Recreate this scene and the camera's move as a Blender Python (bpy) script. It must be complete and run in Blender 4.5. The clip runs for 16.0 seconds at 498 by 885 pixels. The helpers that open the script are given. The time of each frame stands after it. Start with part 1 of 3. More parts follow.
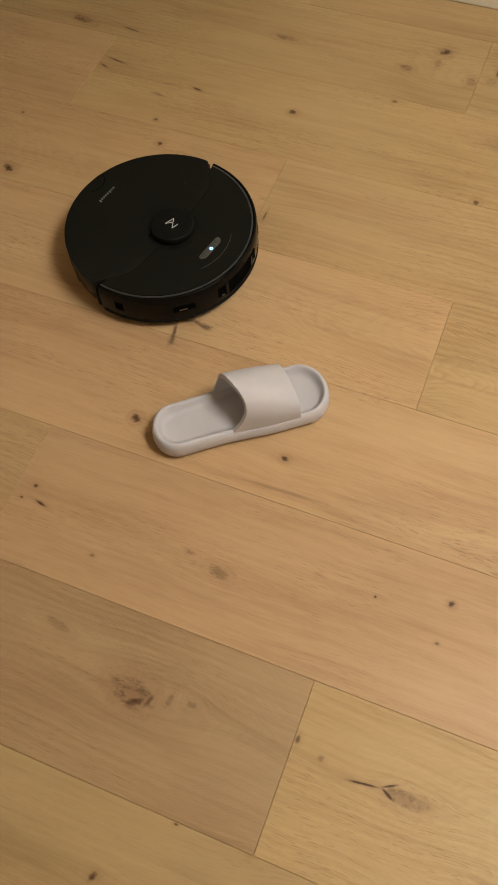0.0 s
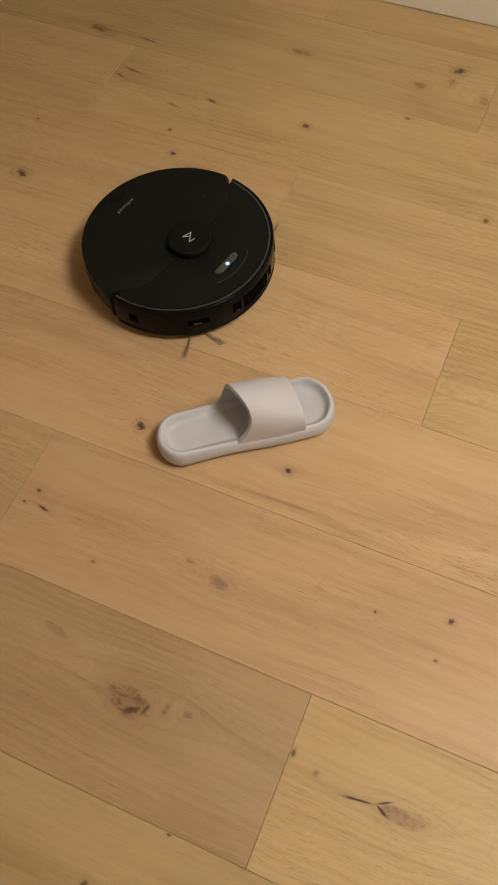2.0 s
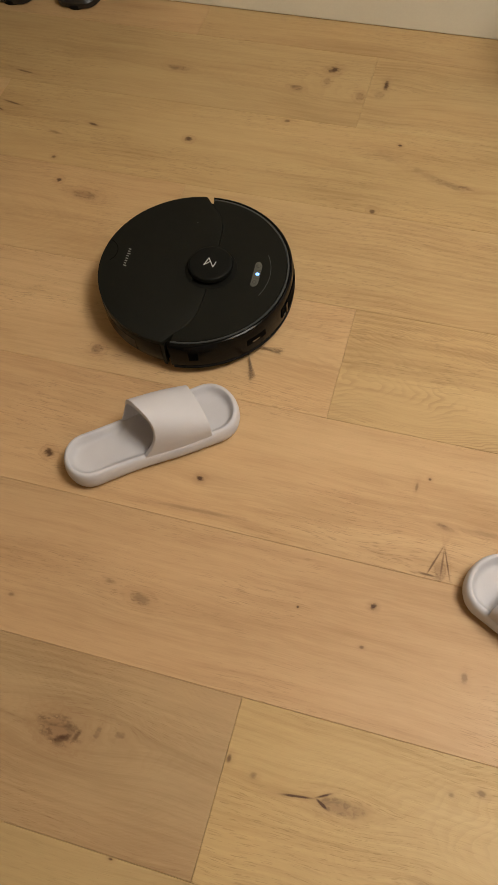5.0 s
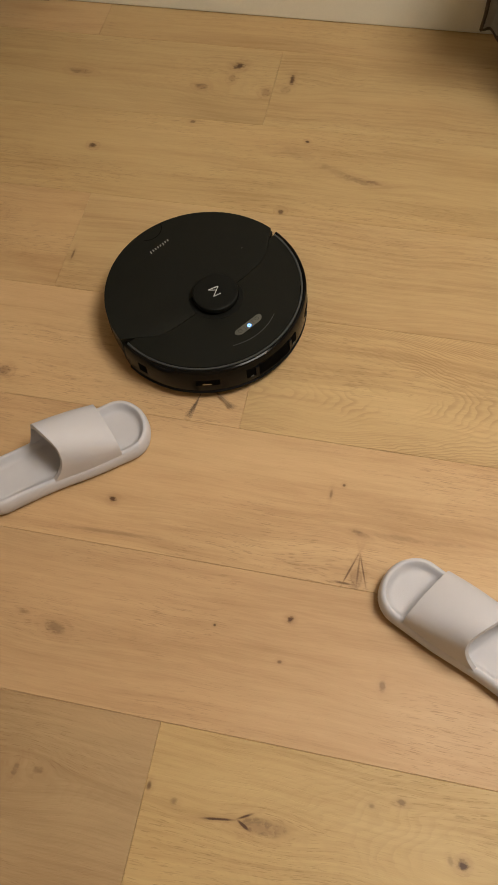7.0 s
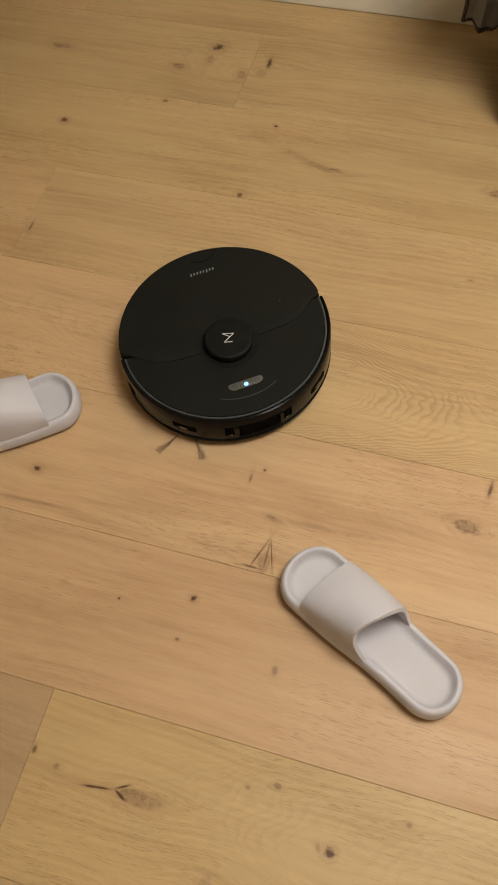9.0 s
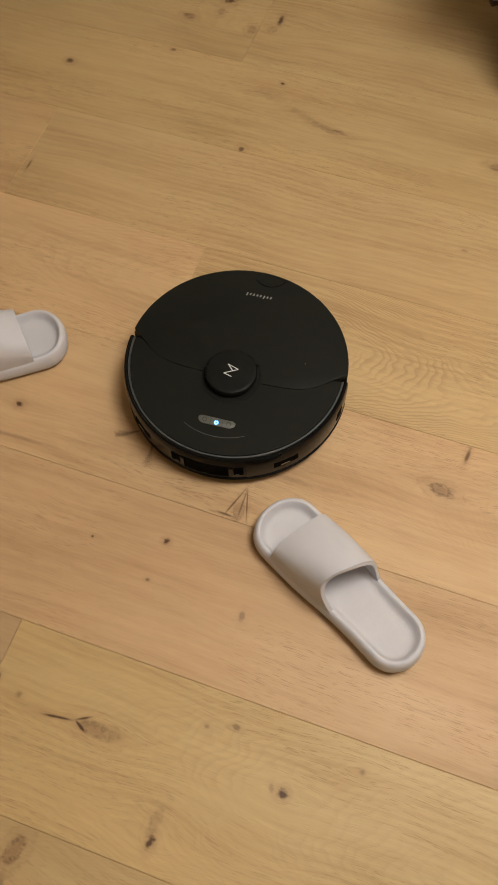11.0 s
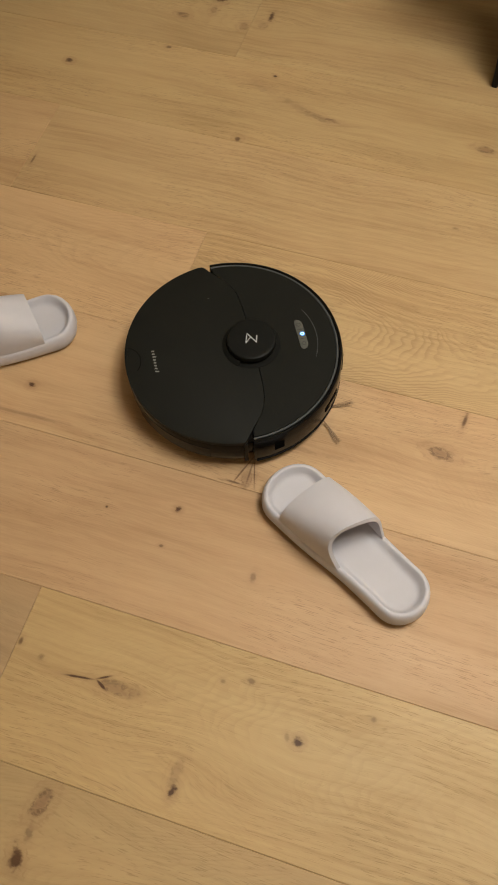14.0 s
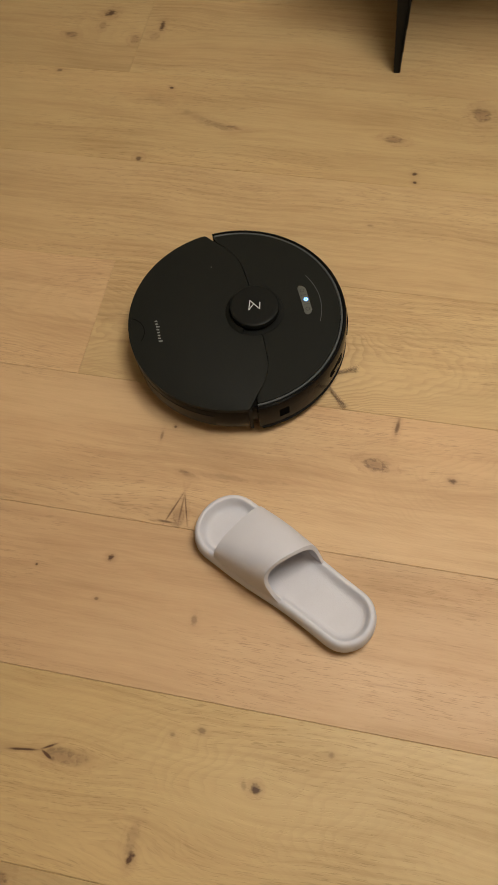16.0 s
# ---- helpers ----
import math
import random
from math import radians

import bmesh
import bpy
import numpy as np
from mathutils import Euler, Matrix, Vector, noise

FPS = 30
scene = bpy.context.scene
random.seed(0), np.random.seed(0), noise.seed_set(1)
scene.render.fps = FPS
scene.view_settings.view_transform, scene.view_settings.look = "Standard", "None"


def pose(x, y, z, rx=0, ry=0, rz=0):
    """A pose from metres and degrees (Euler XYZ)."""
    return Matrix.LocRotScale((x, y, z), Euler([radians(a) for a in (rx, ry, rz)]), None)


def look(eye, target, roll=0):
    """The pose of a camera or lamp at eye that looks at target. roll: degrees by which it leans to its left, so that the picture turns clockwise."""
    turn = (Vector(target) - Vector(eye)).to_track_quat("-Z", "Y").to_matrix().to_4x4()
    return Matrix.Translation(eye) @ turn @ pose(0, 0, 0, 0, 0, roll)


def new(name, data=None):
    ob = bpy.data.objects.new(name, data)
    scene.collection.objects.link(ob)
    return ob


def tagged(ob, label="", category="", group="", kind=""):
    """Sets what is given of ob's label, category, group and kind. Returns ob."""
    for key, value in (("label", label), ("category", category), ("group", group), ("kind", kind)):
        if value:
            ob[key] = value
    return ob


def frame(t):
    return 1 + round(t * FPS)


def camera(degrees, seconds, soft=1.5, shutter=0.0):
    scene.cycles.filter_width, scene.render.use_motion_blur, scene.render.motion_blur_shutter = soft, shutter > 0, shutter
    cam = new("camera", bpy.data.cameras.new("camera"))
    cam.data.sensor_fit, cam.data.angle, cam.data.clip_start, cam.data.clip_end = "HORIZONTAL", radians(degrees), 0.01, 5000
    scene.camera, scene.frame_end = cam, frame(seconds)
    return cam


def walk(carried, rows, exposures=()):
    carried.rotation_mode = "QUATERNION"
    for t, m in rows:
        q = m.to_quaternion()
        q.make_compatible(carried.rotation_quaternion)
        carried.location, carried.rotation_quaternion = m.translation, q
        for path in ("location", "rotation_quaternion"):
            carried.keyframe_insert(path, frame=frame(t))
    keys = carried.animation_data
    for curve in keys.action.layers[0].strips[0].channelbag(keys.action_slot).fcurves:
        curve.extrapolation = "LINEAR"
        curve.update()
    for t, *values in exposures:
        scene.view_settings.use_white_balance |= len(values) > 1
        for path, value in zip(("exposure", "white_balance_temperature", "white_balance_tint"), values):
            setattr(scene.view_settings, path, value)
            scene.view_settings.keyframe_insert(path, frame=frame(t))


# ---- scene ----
cam = camera(34.1, 16.0, soft=1.5, shutter=0.3)
PATH = [
    (0, (-0.104, -0.244, 1.186), (-0.516, 0.603, -0.578), -5.0),
    (0.5, (-0.107, -0.243, 1.183), (-0.52, 0.613, -0.577), -4.7),
    (1, (-0.108, -0.245, 1.185), (-0.533, 0.617, -0.569), -4.6),
    (1.5, (-0.111, -0.245, 1.188), (-0.544, 0.613, -0.566), -4.0),
    (2, (-0.106, -0.244, 1.188), (-0.533, 0.621, -0.565), -3.6),
    (2.5, (-0.101, -0.243, 1.186), (-0.517, 0.623, -0.568), -3.2),
    (3, (-0.096, -0.244, 1.183), (-0.511, 0.629, -0.568), -3.6),
    (3.2, (-0.092, -0.241, 1.184), (-0.507, 0.63, -0.568), -3.8),
    (5.3, (-0.006, -0.223, 1.176), (-0.351, 0.711, -0.558), -6.0),
    (5.5, (0.002, -0.211, 1.19), (-0.333, 0.712, -0.552), -5.8),
    (6, (0.079, -0.181, 1.187), (-0.287, 0.738, -0.551), -6.6),
    (6.5, (0.089, -0.157, 1.189), (-0.256, 0.749, -0.561), -7.6),
    (7, (0.069, -0.154, 1.18), (-0.212, 0.756, -0.578), -6.3),
    (7.5, (0.099, -0.154, 1.177), (-0.165, 0.76, -0.582), -3.9),
    (8, (0.185, -0.136, 1.182), (-0.085, 0.77, -0.58), 1.3),
    (8.5, (0.229, -0.129, 1.183), (-0.098, 0.755, -0.581), -4.1),
    (8.7, (0.251, -0.123, 1.172), (-0.119, 0.75, -0.589), -7.7),
    (10.8, (0.238, -0.155, 1.159), (-0.067, 0.685, -0.63), -3.5),
    (11, (0.267, -0.165, 1.151), (-0.051, 0.671, -0.638), -1.7),
    (11.5, (0.28, -0.198, 1.147), (-0.069, 0.642, -0.634), -0.5),
    (12, (0.256, -0.237, 1.156), (-0.124, 0.586, -0.627), -1.0),
    (12.5, (0.25, -0.262, 1.158), (-0.125, 0.585, -0.614), -0.3),
    (13, (0.249, -0.256, 1.166), (-0.126, 0.59, -0.608), -2.2),
    (13.5, (0.256, -0.255, 1.166), (-0.109, 0.597, -0.606), -2.2),
    (14, (0.28, -0.246, 1.166), (-0.04, 0.617, -0.61), -2.9),
    (14.5, (0.292, -0.232, 1.163), (-0.004, 0.632, -0.616), -3.2),
    (15, (0.3, -0.21, 1.158), (-0.015, 0.651, -0.619), -4.4),
    (15.5, (0.329, -0.174, 1.156), (0.01, 0.683, -0.622), -5.9),
    (16, (0.354, -0.147, 1.146), (0.064, 0.703, -0.641), -8.7),
]
walk(cam, [(t, look(eye, target, roll)) for t, eye, target, roll in PATH], exposures=[(0, -0.07, 6500, 10), (3, -0.07, 6500, 10), (7, -0.15, 6500, 10), (8.5, -0.17, 6340, 10), (12.5, -0.18, 6340, 10), (15, -0.20, 6320, 9), (16, -0.26, 6300, 9)])

# ---- light ----
world = bpy.data.worlds.new("world")
scene.world = world
world.use_nodes = True
world.node_tree.nodes["Background"].inputs[0].default_value = (1.0, 0.85, 0.65, 1)
world.node_tree.nodes["Background"].inputs[1].default_value = 0.03
LAMP = (0.79, 0.40, 2.36)
lamp_data = bpy.data.lights.new("ceiling_lamp_light", "AREA")
lamp_data.shape, lamp_data.size = "DISK", 0.80
lamp_data.energy, lamp_data.color = 36.5, (1.0, 0.985, 0.92)
lamp_light = new("ceiling_lamp_light", lamp_data)
lamp_light.location = (LAMP[0], LAMP[1], LAMP[2] - 0.09)
scene.view_settings.exposure = 0.0

# ---- materials ----


class Nodes:
    """A small writer of node trees."""

    def __init__(self, name):
        self.mat = bpy.data.materials.new(name)
        self.mat.use_nodes = True
        self.t = self.mat.node_tree
        self.bsdf = self.t.nodes["Principled BSDF"]

    def put(self, kind, operation=None, use_clamp=None, interpolation_type=None, data_type=None, blend_type=None):
        n = self.t.nodes.new(kind)
        if operation is not None:
            n.operation = operation
        if use_clamp is not None:
            n.use_clamp = use_clamp
        if interpolation_type is not None:
            n.interpolation_type = interpolation_type
        if data_type is not None:
            n.data_type = data_type
        if blend_type is not None:
            n.blend_type = blend_type
        return n

    def link(self, a, b):
        self.t.links.new(a, b)

    def feed(self, socket, v):
        if isinstance(v, bpy.types.NodeSocket):
            self.link(v, socket)
        else:
            socket.default_value = v

    def math(self, op, a, b=0.0, c=0.0, clamp=False):
        n = self.put("ShaderNodeMath", operation=op, use_clamp=clamp)
        for s, v in zip(n.inputs, (a, b, c)):
            self.feed(s, v)
        return n.outputs[0]

    def vec(self, x, y, z):
        n = self.put("ShaderNodeCombineXYZ")
        for s, v in zip(n.inputs, (x, y, z)):
            self.feed(s, v)
        return n.outputs[0]

    def noise(self, vector, scale, detail=3.0, rough=0.55):
        n = self.put("ShaderNodeTexNoise")
        self.link(vector, n.inputs["Vector"])
        n.inputs["Scale"].default_value, n.inputs["Detail"].default_value, n.inputs["Roughness"].default_value = scale, detail, rough
        return n.outputs["Fac"]

    def ramp(self, fac, stops):
        n = self.put("ShaderNodeValToRGB")
        self.feed(n.inputs[0], fac)
        e = n.color_ramp.elements
        while len(e) < len(stops):
            e.new(0.5)
        for el, (p, c) in zip(e, stops):
            el.position, el.color = p, (*c, 1) if len(c) == 3 else c
        return n.outputs[0]

    def span(self, v, a, b, lo=0.0, hi=1.0):
        n = self.put("ShaderNodeMapRange", interpolation_type="SMOOTHSTEP")
        for s, x in zip(n.inputs, (v, a, b, lo, hi)):
            self.feed(s, x)
        return n.outputs[0]

    def mix(self, fac, a, b, blend="MIX"):
        n = self.put("ShaderNodeMix", data_type="RGBA", blend_type=blend)
        self.feed(n.inputs[0], fac)
        for s, v in ((n.inputs[6], a), (n.inputs[7], b)):
            self.feed(s, (*v, 1) if isinstance(v, tuple) and len(v) == 3 else v)
        return n.outputs[2]

    def bump(self, height, distance, strength=1.0):
        n = self.put("ShaderNodeBump")
        self.link(height, n.inputs["Height"])
        n.inputs["Distance"].default_value, n.inputs["Strength"].default_value = distance, strength
        self.link(n.outputs[0], self.bsdf.inputs["Normal"])

    def coords(self):
        n = self.put("ShaderNodeTexCoord")
        return n.outputs["Object"]


def surface(name, colour, rough, metal=0.0, grain=60.0, spread=0.12, relief=0.0002, spec=0.5, coat=0.0):
    """A plain surface with variation at two scales and fine relief."""
    n = Nodes(name)
    p = n.coords()
    fine, broad = n.noise(p, grain * 8, 2), n.noise(p, grain * 0.25, 3)
    v = n.math("ADD", n.math("MULTIPLY", fine, 0.45), n.math("MULTIPLY", broad, 0.55))
    lo, hi = [tuple(c * (1 + k * spread) for c in colour) for k in (-1, 1)]
    n.link(n.ramp(v, [(0.3, lo), (0.7, hi)]), n.bsdf.inputs["Base Color"])
    n.link(n.span(broad, 0.3, 0.7, rough * 0.88, min(1, rough * 1.12)), n.bsdf.inputs["Roughness"])
    n.bsdf.inputs["Metallic"].default_value = metal
    n.bsdf.inputs["Specular IOR Level"].default_value = spec
    n.bsdf.inputs["Coat Weight"].default_value = coat
    if relief:
        n.bump(fine, relief)
    return n.mat


def glow(name, colour, strength):
    n = Nodes(name)
    n.bsdf.inputs["Base Color"].default_value = (*colour, 1)
    n.bsdf.inputs["Emission Color"].default_value = (*colour, 1)
    n.bsdf.inputs["Emission Strength"].default_value = strength
    return n.mat


PALE, DEEP = (0.570, 0.395, 0.207), (0.400, 0.254, 0.122)


def oak(name, tone=1.0, grey=0.0, flame=0.0, knots=(), pink=0.5, arches=()):
    """Lightly oiled oak. pink: 0 yellowish to 1 pinkish, board hue that also imitates the lens's colour shading. knots:
    x, y, half length, half width, turn in degrees, darkness.
    arches: nested growth-ring figures: tip x, middle y, which way the tip points, steepness, ring width, strength."""
    n = Nodes(name)
    p = n.coords()
    sep = n.put("ShaderNodeSeparateXYZ")
    n.link(p, sep.inputs[0])
    x, y = sep.outputs[0], sep.outputs[1]
    info = n.put("ShaderNodeObjectInfo")
    shift = n.math("MULTIPLY", info.outputs["Random"], 37.0)
    wob = n.noise(n.vec(n.math("MULTIPLY", x, 1.0), n.math("MULTIPLY", y, 2.2), shift), 38, 2)
    wob2 = n.noise(n.vec(x, n.math("MULTIPLY", y, 1.3), n.math("ADD", shift, 5.0)), 110, 2)
    gy, dark, pip, halo, rim = y, 0.0, 0.0, 0.0, 0.0
    for kx, ky, rx, ry, turn, deep in knots:
        c, s = math.cos(radians(turn)), math.sin(radians(turn))
        dx, dy = n.math("SUBTRACT", x, kx), n.math("SUBTRACT", y, ky)
        u = n.math("DIVIDE", n.math("ADD", n.math("MULTIPLY", dx, c), n.math("MULTIPLY", dy, s)), rx)
        v = n.math("DIVIDE", n.math("SUBTRACT", n.math("MULTIPLY", dy, c), n.math("MULTIPLY", dx, s)), ry)
        d = n.math("SQRT", n.math("ADD", n.math("MULTIPLY", u, u), n.math("MULTIPLY", v, v)))
        torn = 0.35 if min(rx, ry) < 0.0045 else 1.0
        rag = n.math("ADD", d, n.math("ADD", n.math("MULTIPLY", n.math("SUBTRACT", wob, 0.5), 1.1 * torn), n.math("MULTIPLY", n.math("SUBTRACT", wob2, 0.5), 1.3 * torn)))
        core = n.math("MULTIPLY", n.span(rag, 1.15, 0.25), deep)
        ring = n.math("MULTIPLY", n.span(rag, 2.6, 0.7), deep * 0.55)
        if ry > 0.006 and rx > 0.006:
            loop = n.math("MULTIPLY", n.span(n.math("ABSOLUTE", n.math("SUBTRACT", rag, 1.75)), 0.35, 0.05), deep * 0.75)
            ring = n.math("MAXIMUM", ring, n.math("MULTIPLY", loop, n.span(wob, 0.35, 0.6)))
        if max(rx, ry) < 0.0100 or min(rx, ry) < 0.0045 or deep > 0.74:
            pip = n.math("MAXIMUM", pip, n.math("MINIMUM", n.math("MULTIPLY", core, 1.25), 1.0))
        else:
            dark = n.math("MAXIMUM", dark, core)
            if min(rx, ry) > 0.0065 and max(rx, ry) < 0.04:
                shell = n.math("MULTIPLY", n.span(n.math("ABSOLUTE", n.math("SUBTRACT", rag, 0.85)), 0.42, 0.04), deep * 0.95)
                rim = n.math("MAXIMUM", rim, n.math("MULTIPLY", shell, n.span(wob2, 0.40, 0.64)))
        halo = n.math("MAXIMUM", halo, ring)
        if min(rx, ry) < 0.0045:
            continue
        w = max(2.0 * ry, 0.008)
        fall = n.math("EXPONENT", n.math("MULTIPLY", n.math("ADD", n.math("POWER", n.math("ABSOLUTE", n.math("DIVIDE", dx, w * 2.6 + rx)), 2.0), n.math("POWER", n.math("ABSOLUTE", n.math("DIVIDE", dy, w * 1.4)), 2.0)), -1.0))
        gy = n.math("SUBTRACT", gy, n.math("MULTIPLY", n.math("MULTIPLY", dy, 0.60), fall))
    # long flowing bends of the fibre
    bend = n.noise(n.vec(n.math("MULTIPLY", x, 1.6), n.math("MULTIPLY", y, 2.0), shift), 1.6, 2)
    gy = n.math("ADD", gy, n.math("MULTIPLY", n.math("SUBTRACT", bend, 0.5), 0.020 + 0.055 * flame))
    blotch = n.noise(n.vec(n.math("MULTIPLY", x, 3.0), n.math("MULTIPLY", y, 8.0), n.math("ADD", shift, 2.0)), 1.0, 4, 0.6)
    broad = n.noise(n.vec(n.math("MULTIPLY", x, 1.1), n.math("MULTIPLY", gy, 11.0), shift), 1.0, 3)
    streak = n.noise(n.vec(n.math("MULTIPLY", x, 3.4), n.math("MULTIPLY", gy, 75.0), n.math("ADD", shift, 9.0)), 1.0, 5, 0.68)
    fine = n.noise(n.vec(n.math("MULTIPLY", x, 22.0), n.math("MULTIPLY", gy, 420.0), n.math("ADD", shift, 3.0)), 1.0, 3, 0.6)
    pores = n.noise(n.vec(n.math("MULTIPLY", x, 48.0), n.math("MULTIPLY", gy, 620.0), shift), 1.0, 2)
    dashes = n.noise(n.vec(n.math("MULTIPLY", x, 16.0), n.math("MULTIPLY", gy, 260.0), n.math("ADD", shift, 7.0)), 1.0, 2)
    patch = n.span(n.noise(n.vec(n.math("MULTIPLY", x, 3.0), n.math("MULTIPLY", y, 10.0), n.math("ADD", shift, 21.0)), 1.0, 2), 0.42, 0.62)
    lines = n.math("SINE", n.math("ADD", n.math("MULTIPLY", gy, 520.0), n.math("MULTIPLY", streak, 3.5)))
    g = n.math("ADD", n.math("ADD", n.math("MULTIPLY", broad, 0.30), n.math("MULTIPLY", blotch, 0.28)), n.math("ADD", n.math("MULTIPLY", streak, 0.27), n.math("MULTIPLY", fine, 0.15)))
    if flame:
        g = n.math("ADD", g, n.math("MULTIPLY", n.math("MULTIPLY", lines, n.math("ADD", n.math("MULTIPLY", patch, 0.65), 0.35)), 0.050 * flame))
    pale = tuple(c * tone * (1 - grey * k) for c, k in zip(PALE, (0.10, 0.05, 0.0)))
    deep_c = tuple(c * tone * (1 - grey * k) for c, k in zip(DEEP, (0.16, 0.06, -0.05)))
    col = n.ramp(g, [(0.37, deep_c), (0.50, tuple((a * 0.62 + b * 0.38) for a, b in zip(pale, deep_c))), (0.63, pale)])
    col = n.mix(n.math("MULTIPLY", n.span(pores, 0.55, 0.71, 0.0, 0.50), n.math("ADD", n.math("MULTIPLY", patch, 0.85), 0.15)), col, (0.24, 0.145, 0.068))
    col = n.mix(n.math("MULTIPLY", n.span(dashes, 0.60, 0.74, 0.0, 0.24), patch), col, (0.22, 0.130, 0.060))
    # nested arches of flat-sawn growth rings
    for tip, mid, way, steep, ring_w, power in arches:
        dy = n.math("SUBTRACT", y, mid)
        sway = n.noise(n.vec(n.math("MULTIPLY", x, 5.0), n.math("MULTIPLY", y, 9.0), n.math("ADD", shift, tip)), 1.0, 3)
        ripple = n.noise(n.vec(n.math("MULTIPLY", x, 28.0), n.math("MULTIPLY", y, 34.0), shift), 1.0, 2)
        depth = n.math("SUBTRACT", n.math("MULTIPLY", n.math("SUBTRACT", tip, x), way), n.math("MULTIPLY", n.math("MULTIPLY", dy, dy), steep))
        depth = n.math("ADD", depth, n.math("ADD", n.math("MULTIPLY", n.math("SUBTRACT", sway, 0.5), 0.24), n.math("MULTIPLY", n.math("SUBTRACT", ripple, 0.5), 0.036)))
        saw = n.math("FRACT", n.math("DIVIDE", depth, ring_w))
        late = n.math("MULTIPLY", n.span(saw, 0.35, 0.88), n.span(saw, 1.0, 0.90))
        near = n.math("EXPONENT", n.math("MULTIPLY", n.math("POWER", n.math("DIVIDE", n.math("SUBTRACT", x, tip - way * 0.10), 0.34), 2.0), -1.0))
        fade = n.span(n.noise(n.vec(n.math("MULTIPLY", x, 6.0), n.math("MULTIPLY", y, 12.0), n.math("ADD", shift, 13.0)), 1.0, 2), 0.30, 0.66, 0.0, 1.0)
        col = n.mix(n.math("MULTIPLY", n.math("MULTIPLY", late, near), n.math("MULTIPLY", fade, power * 0.5)), col, (0.30, 0.178, 0.082))
    # pink against yellow by board, partly imitating lens colour shading; random warmth along it
    warm = n.noise(n.vec(n.math("MULTIPLY", x, 0.8), n.math("MULTIPLY", y, 5.0), n.math("ADD", shift, 31.0)), 1.0, 2)
    col = n.mix(1.0, col, (0.995 + 0.012 * pink, 1.020 - 0.042 * pink, 0.945 + 0.09 * pink), "MULTIPLY")
    col = n.mix(n.span(warm, 0.40, 0.62, 0.0, 0.35), col, (1.03, 0.95, 0.93), "MULTIPLY")
    tint = n.math("MULTIPLY", info.outputs["Random"], 0.10)
    col = n.mix(tint, col, (0.50, 0.31, 0.14))
    if knots:
        col = n.mix(n.math("MULTIPLY", halo, 0.70, clamp=True), col, (0.31, 0.172, 0.083))
        flesh = n.mix(n.span(wob, 0.34, 0.52), (0.085, 0.042, 0.020), (0.270, 0.150, 0.075))
        col = n.mix(n.math("MINIMUM", dark, 0.92, clamp=True), col, flesh)
        col = n.mix(n.math("MINIMUM", rim, 0.85, clamp=True), col, (0.115, 0.056, 0.026))
        col = n.mix(n.math("MINIMUM", pip, 0.95, clamp=True), col, (0.078, 0.033, 0.013))
    n.link(col, n.bsdf.inputs["Base Color"])
    n.link(n.span(g, 0.35, 0.65, 0.56, 0.44), n.bsdf.inputs["Roughness"])
    n.bsdf.inputs["Specular IOR Level"].default_value = 0.30
    h = n.math("SUBTRACT", n.math("ADD", n.math("MULTIPLY", fine, 0.5), n.math("MULTIPLY", streak, 0.5)), n.span(pores, 0.58, 0.72, 0.0, 0.8))
    n.bump(h, 0.0005, 0.35)
    return n.mat


M = {}
M["wall"] = surface("wall_paint", (0.78, 0.745, 0.65), 0.75, grain=40, spread=0.03, relief=0.0004)
M["trim"] = surface("trim_paint", (0.80, 0.765, 0.66), 0.42, grain=30, spread=0.03, relief=0.0001)
M["ceiling"] = surface("ceiling_paint", (0.80, 0.79, 0.76), 0.85, grain=40, spread=0.03)
M["subfloor"] = surface("subfloor", (0.16, 0.09, 0.045), 0.9)
M["matte"] = surface("matte_black_plastic", (0.0085, 0.0085, 0.0062), 0.55, grain=120, spread=0.12, relief=0.00006, spec=0.14)
M["gloss"] = surface("glossy_black_plastic", (0.0050, 0.0045, 0.0040), 0.15, grain=60, spread=0.15, relief=0.0, spec=0.09)
M["turret"] = surface("satin_black_plastic", (0.0075, 0.0075, 0.0062), 0.52, grain=120, spread=0.12, relief=0.00003, spec=0.11)
M["rubber"] = surface("black_rubber", (0.007, 0.007, 0.007), 0.8, grain=200, spread=0.2, spec=0.15)
M["strip"] = surface("grey_strip_plastic", (0.055, 0.058, 0.058), 0.34, grain=90, spread=0.15, relief=0.0)
M["panel"] = surface("grey_button_plastic", (0.085, 0.085, 0.072), 0.4, grain=120, spread=0.12, relief=0.0)
M["glint"] = surface("glint_mirror", (0.30, 0.30, 0.30), 0.12, metal=1.0, relief=0.0, spread=0.05)
M["print"] = surface("grey_print", (0.27, 0.27, 0.24), 0.5, relief=0.0, spread=0.05)
M["logo"] = surface("white_print", (0.62, 0.62, 0.60), 0.4, relief=0.0, spread=0.05)
M["icon"] = surface("dark_icon_print", (0.03, 0.03, 0.028), 0.5, relief=0.0)
M["blue"] = glow("blue_led", (0.06, 0.30, 0.85), 1.0)
M["white_led"] = glow("pale_blue_led", (0.55, 0.80, 1.0), 1.5)
M["sensor"] = surface("sensor_glass", (0.003, 0.003, 0.004), 0.08, relief=0.0, spec=0.12)
# near-black that puts the shade of recesses and seams into the colour
M["recess_shade"] = surface("recess_shade_black", (0.0015, 0.0015, 0.0015), 0.8, relief=0.0, spec=0.03)
M["bristle"] = surface("brown_bristles", (0.23, 0.145, 0.080), 0.8, grain=300, spread=0.35)
M["foam"] = surface("grey_foam_rubber", (0.585, 0.566, 0.603), 0.62, grain=130, spread=0.035, relief=0.00022, spec=0.35)
M["foam_bed"] = surface("grey_foam_footbed", (0.580, 0.561, 0.592), 0.66, grain=110, spread=0.05, relief=0.0005, spec=0.3)
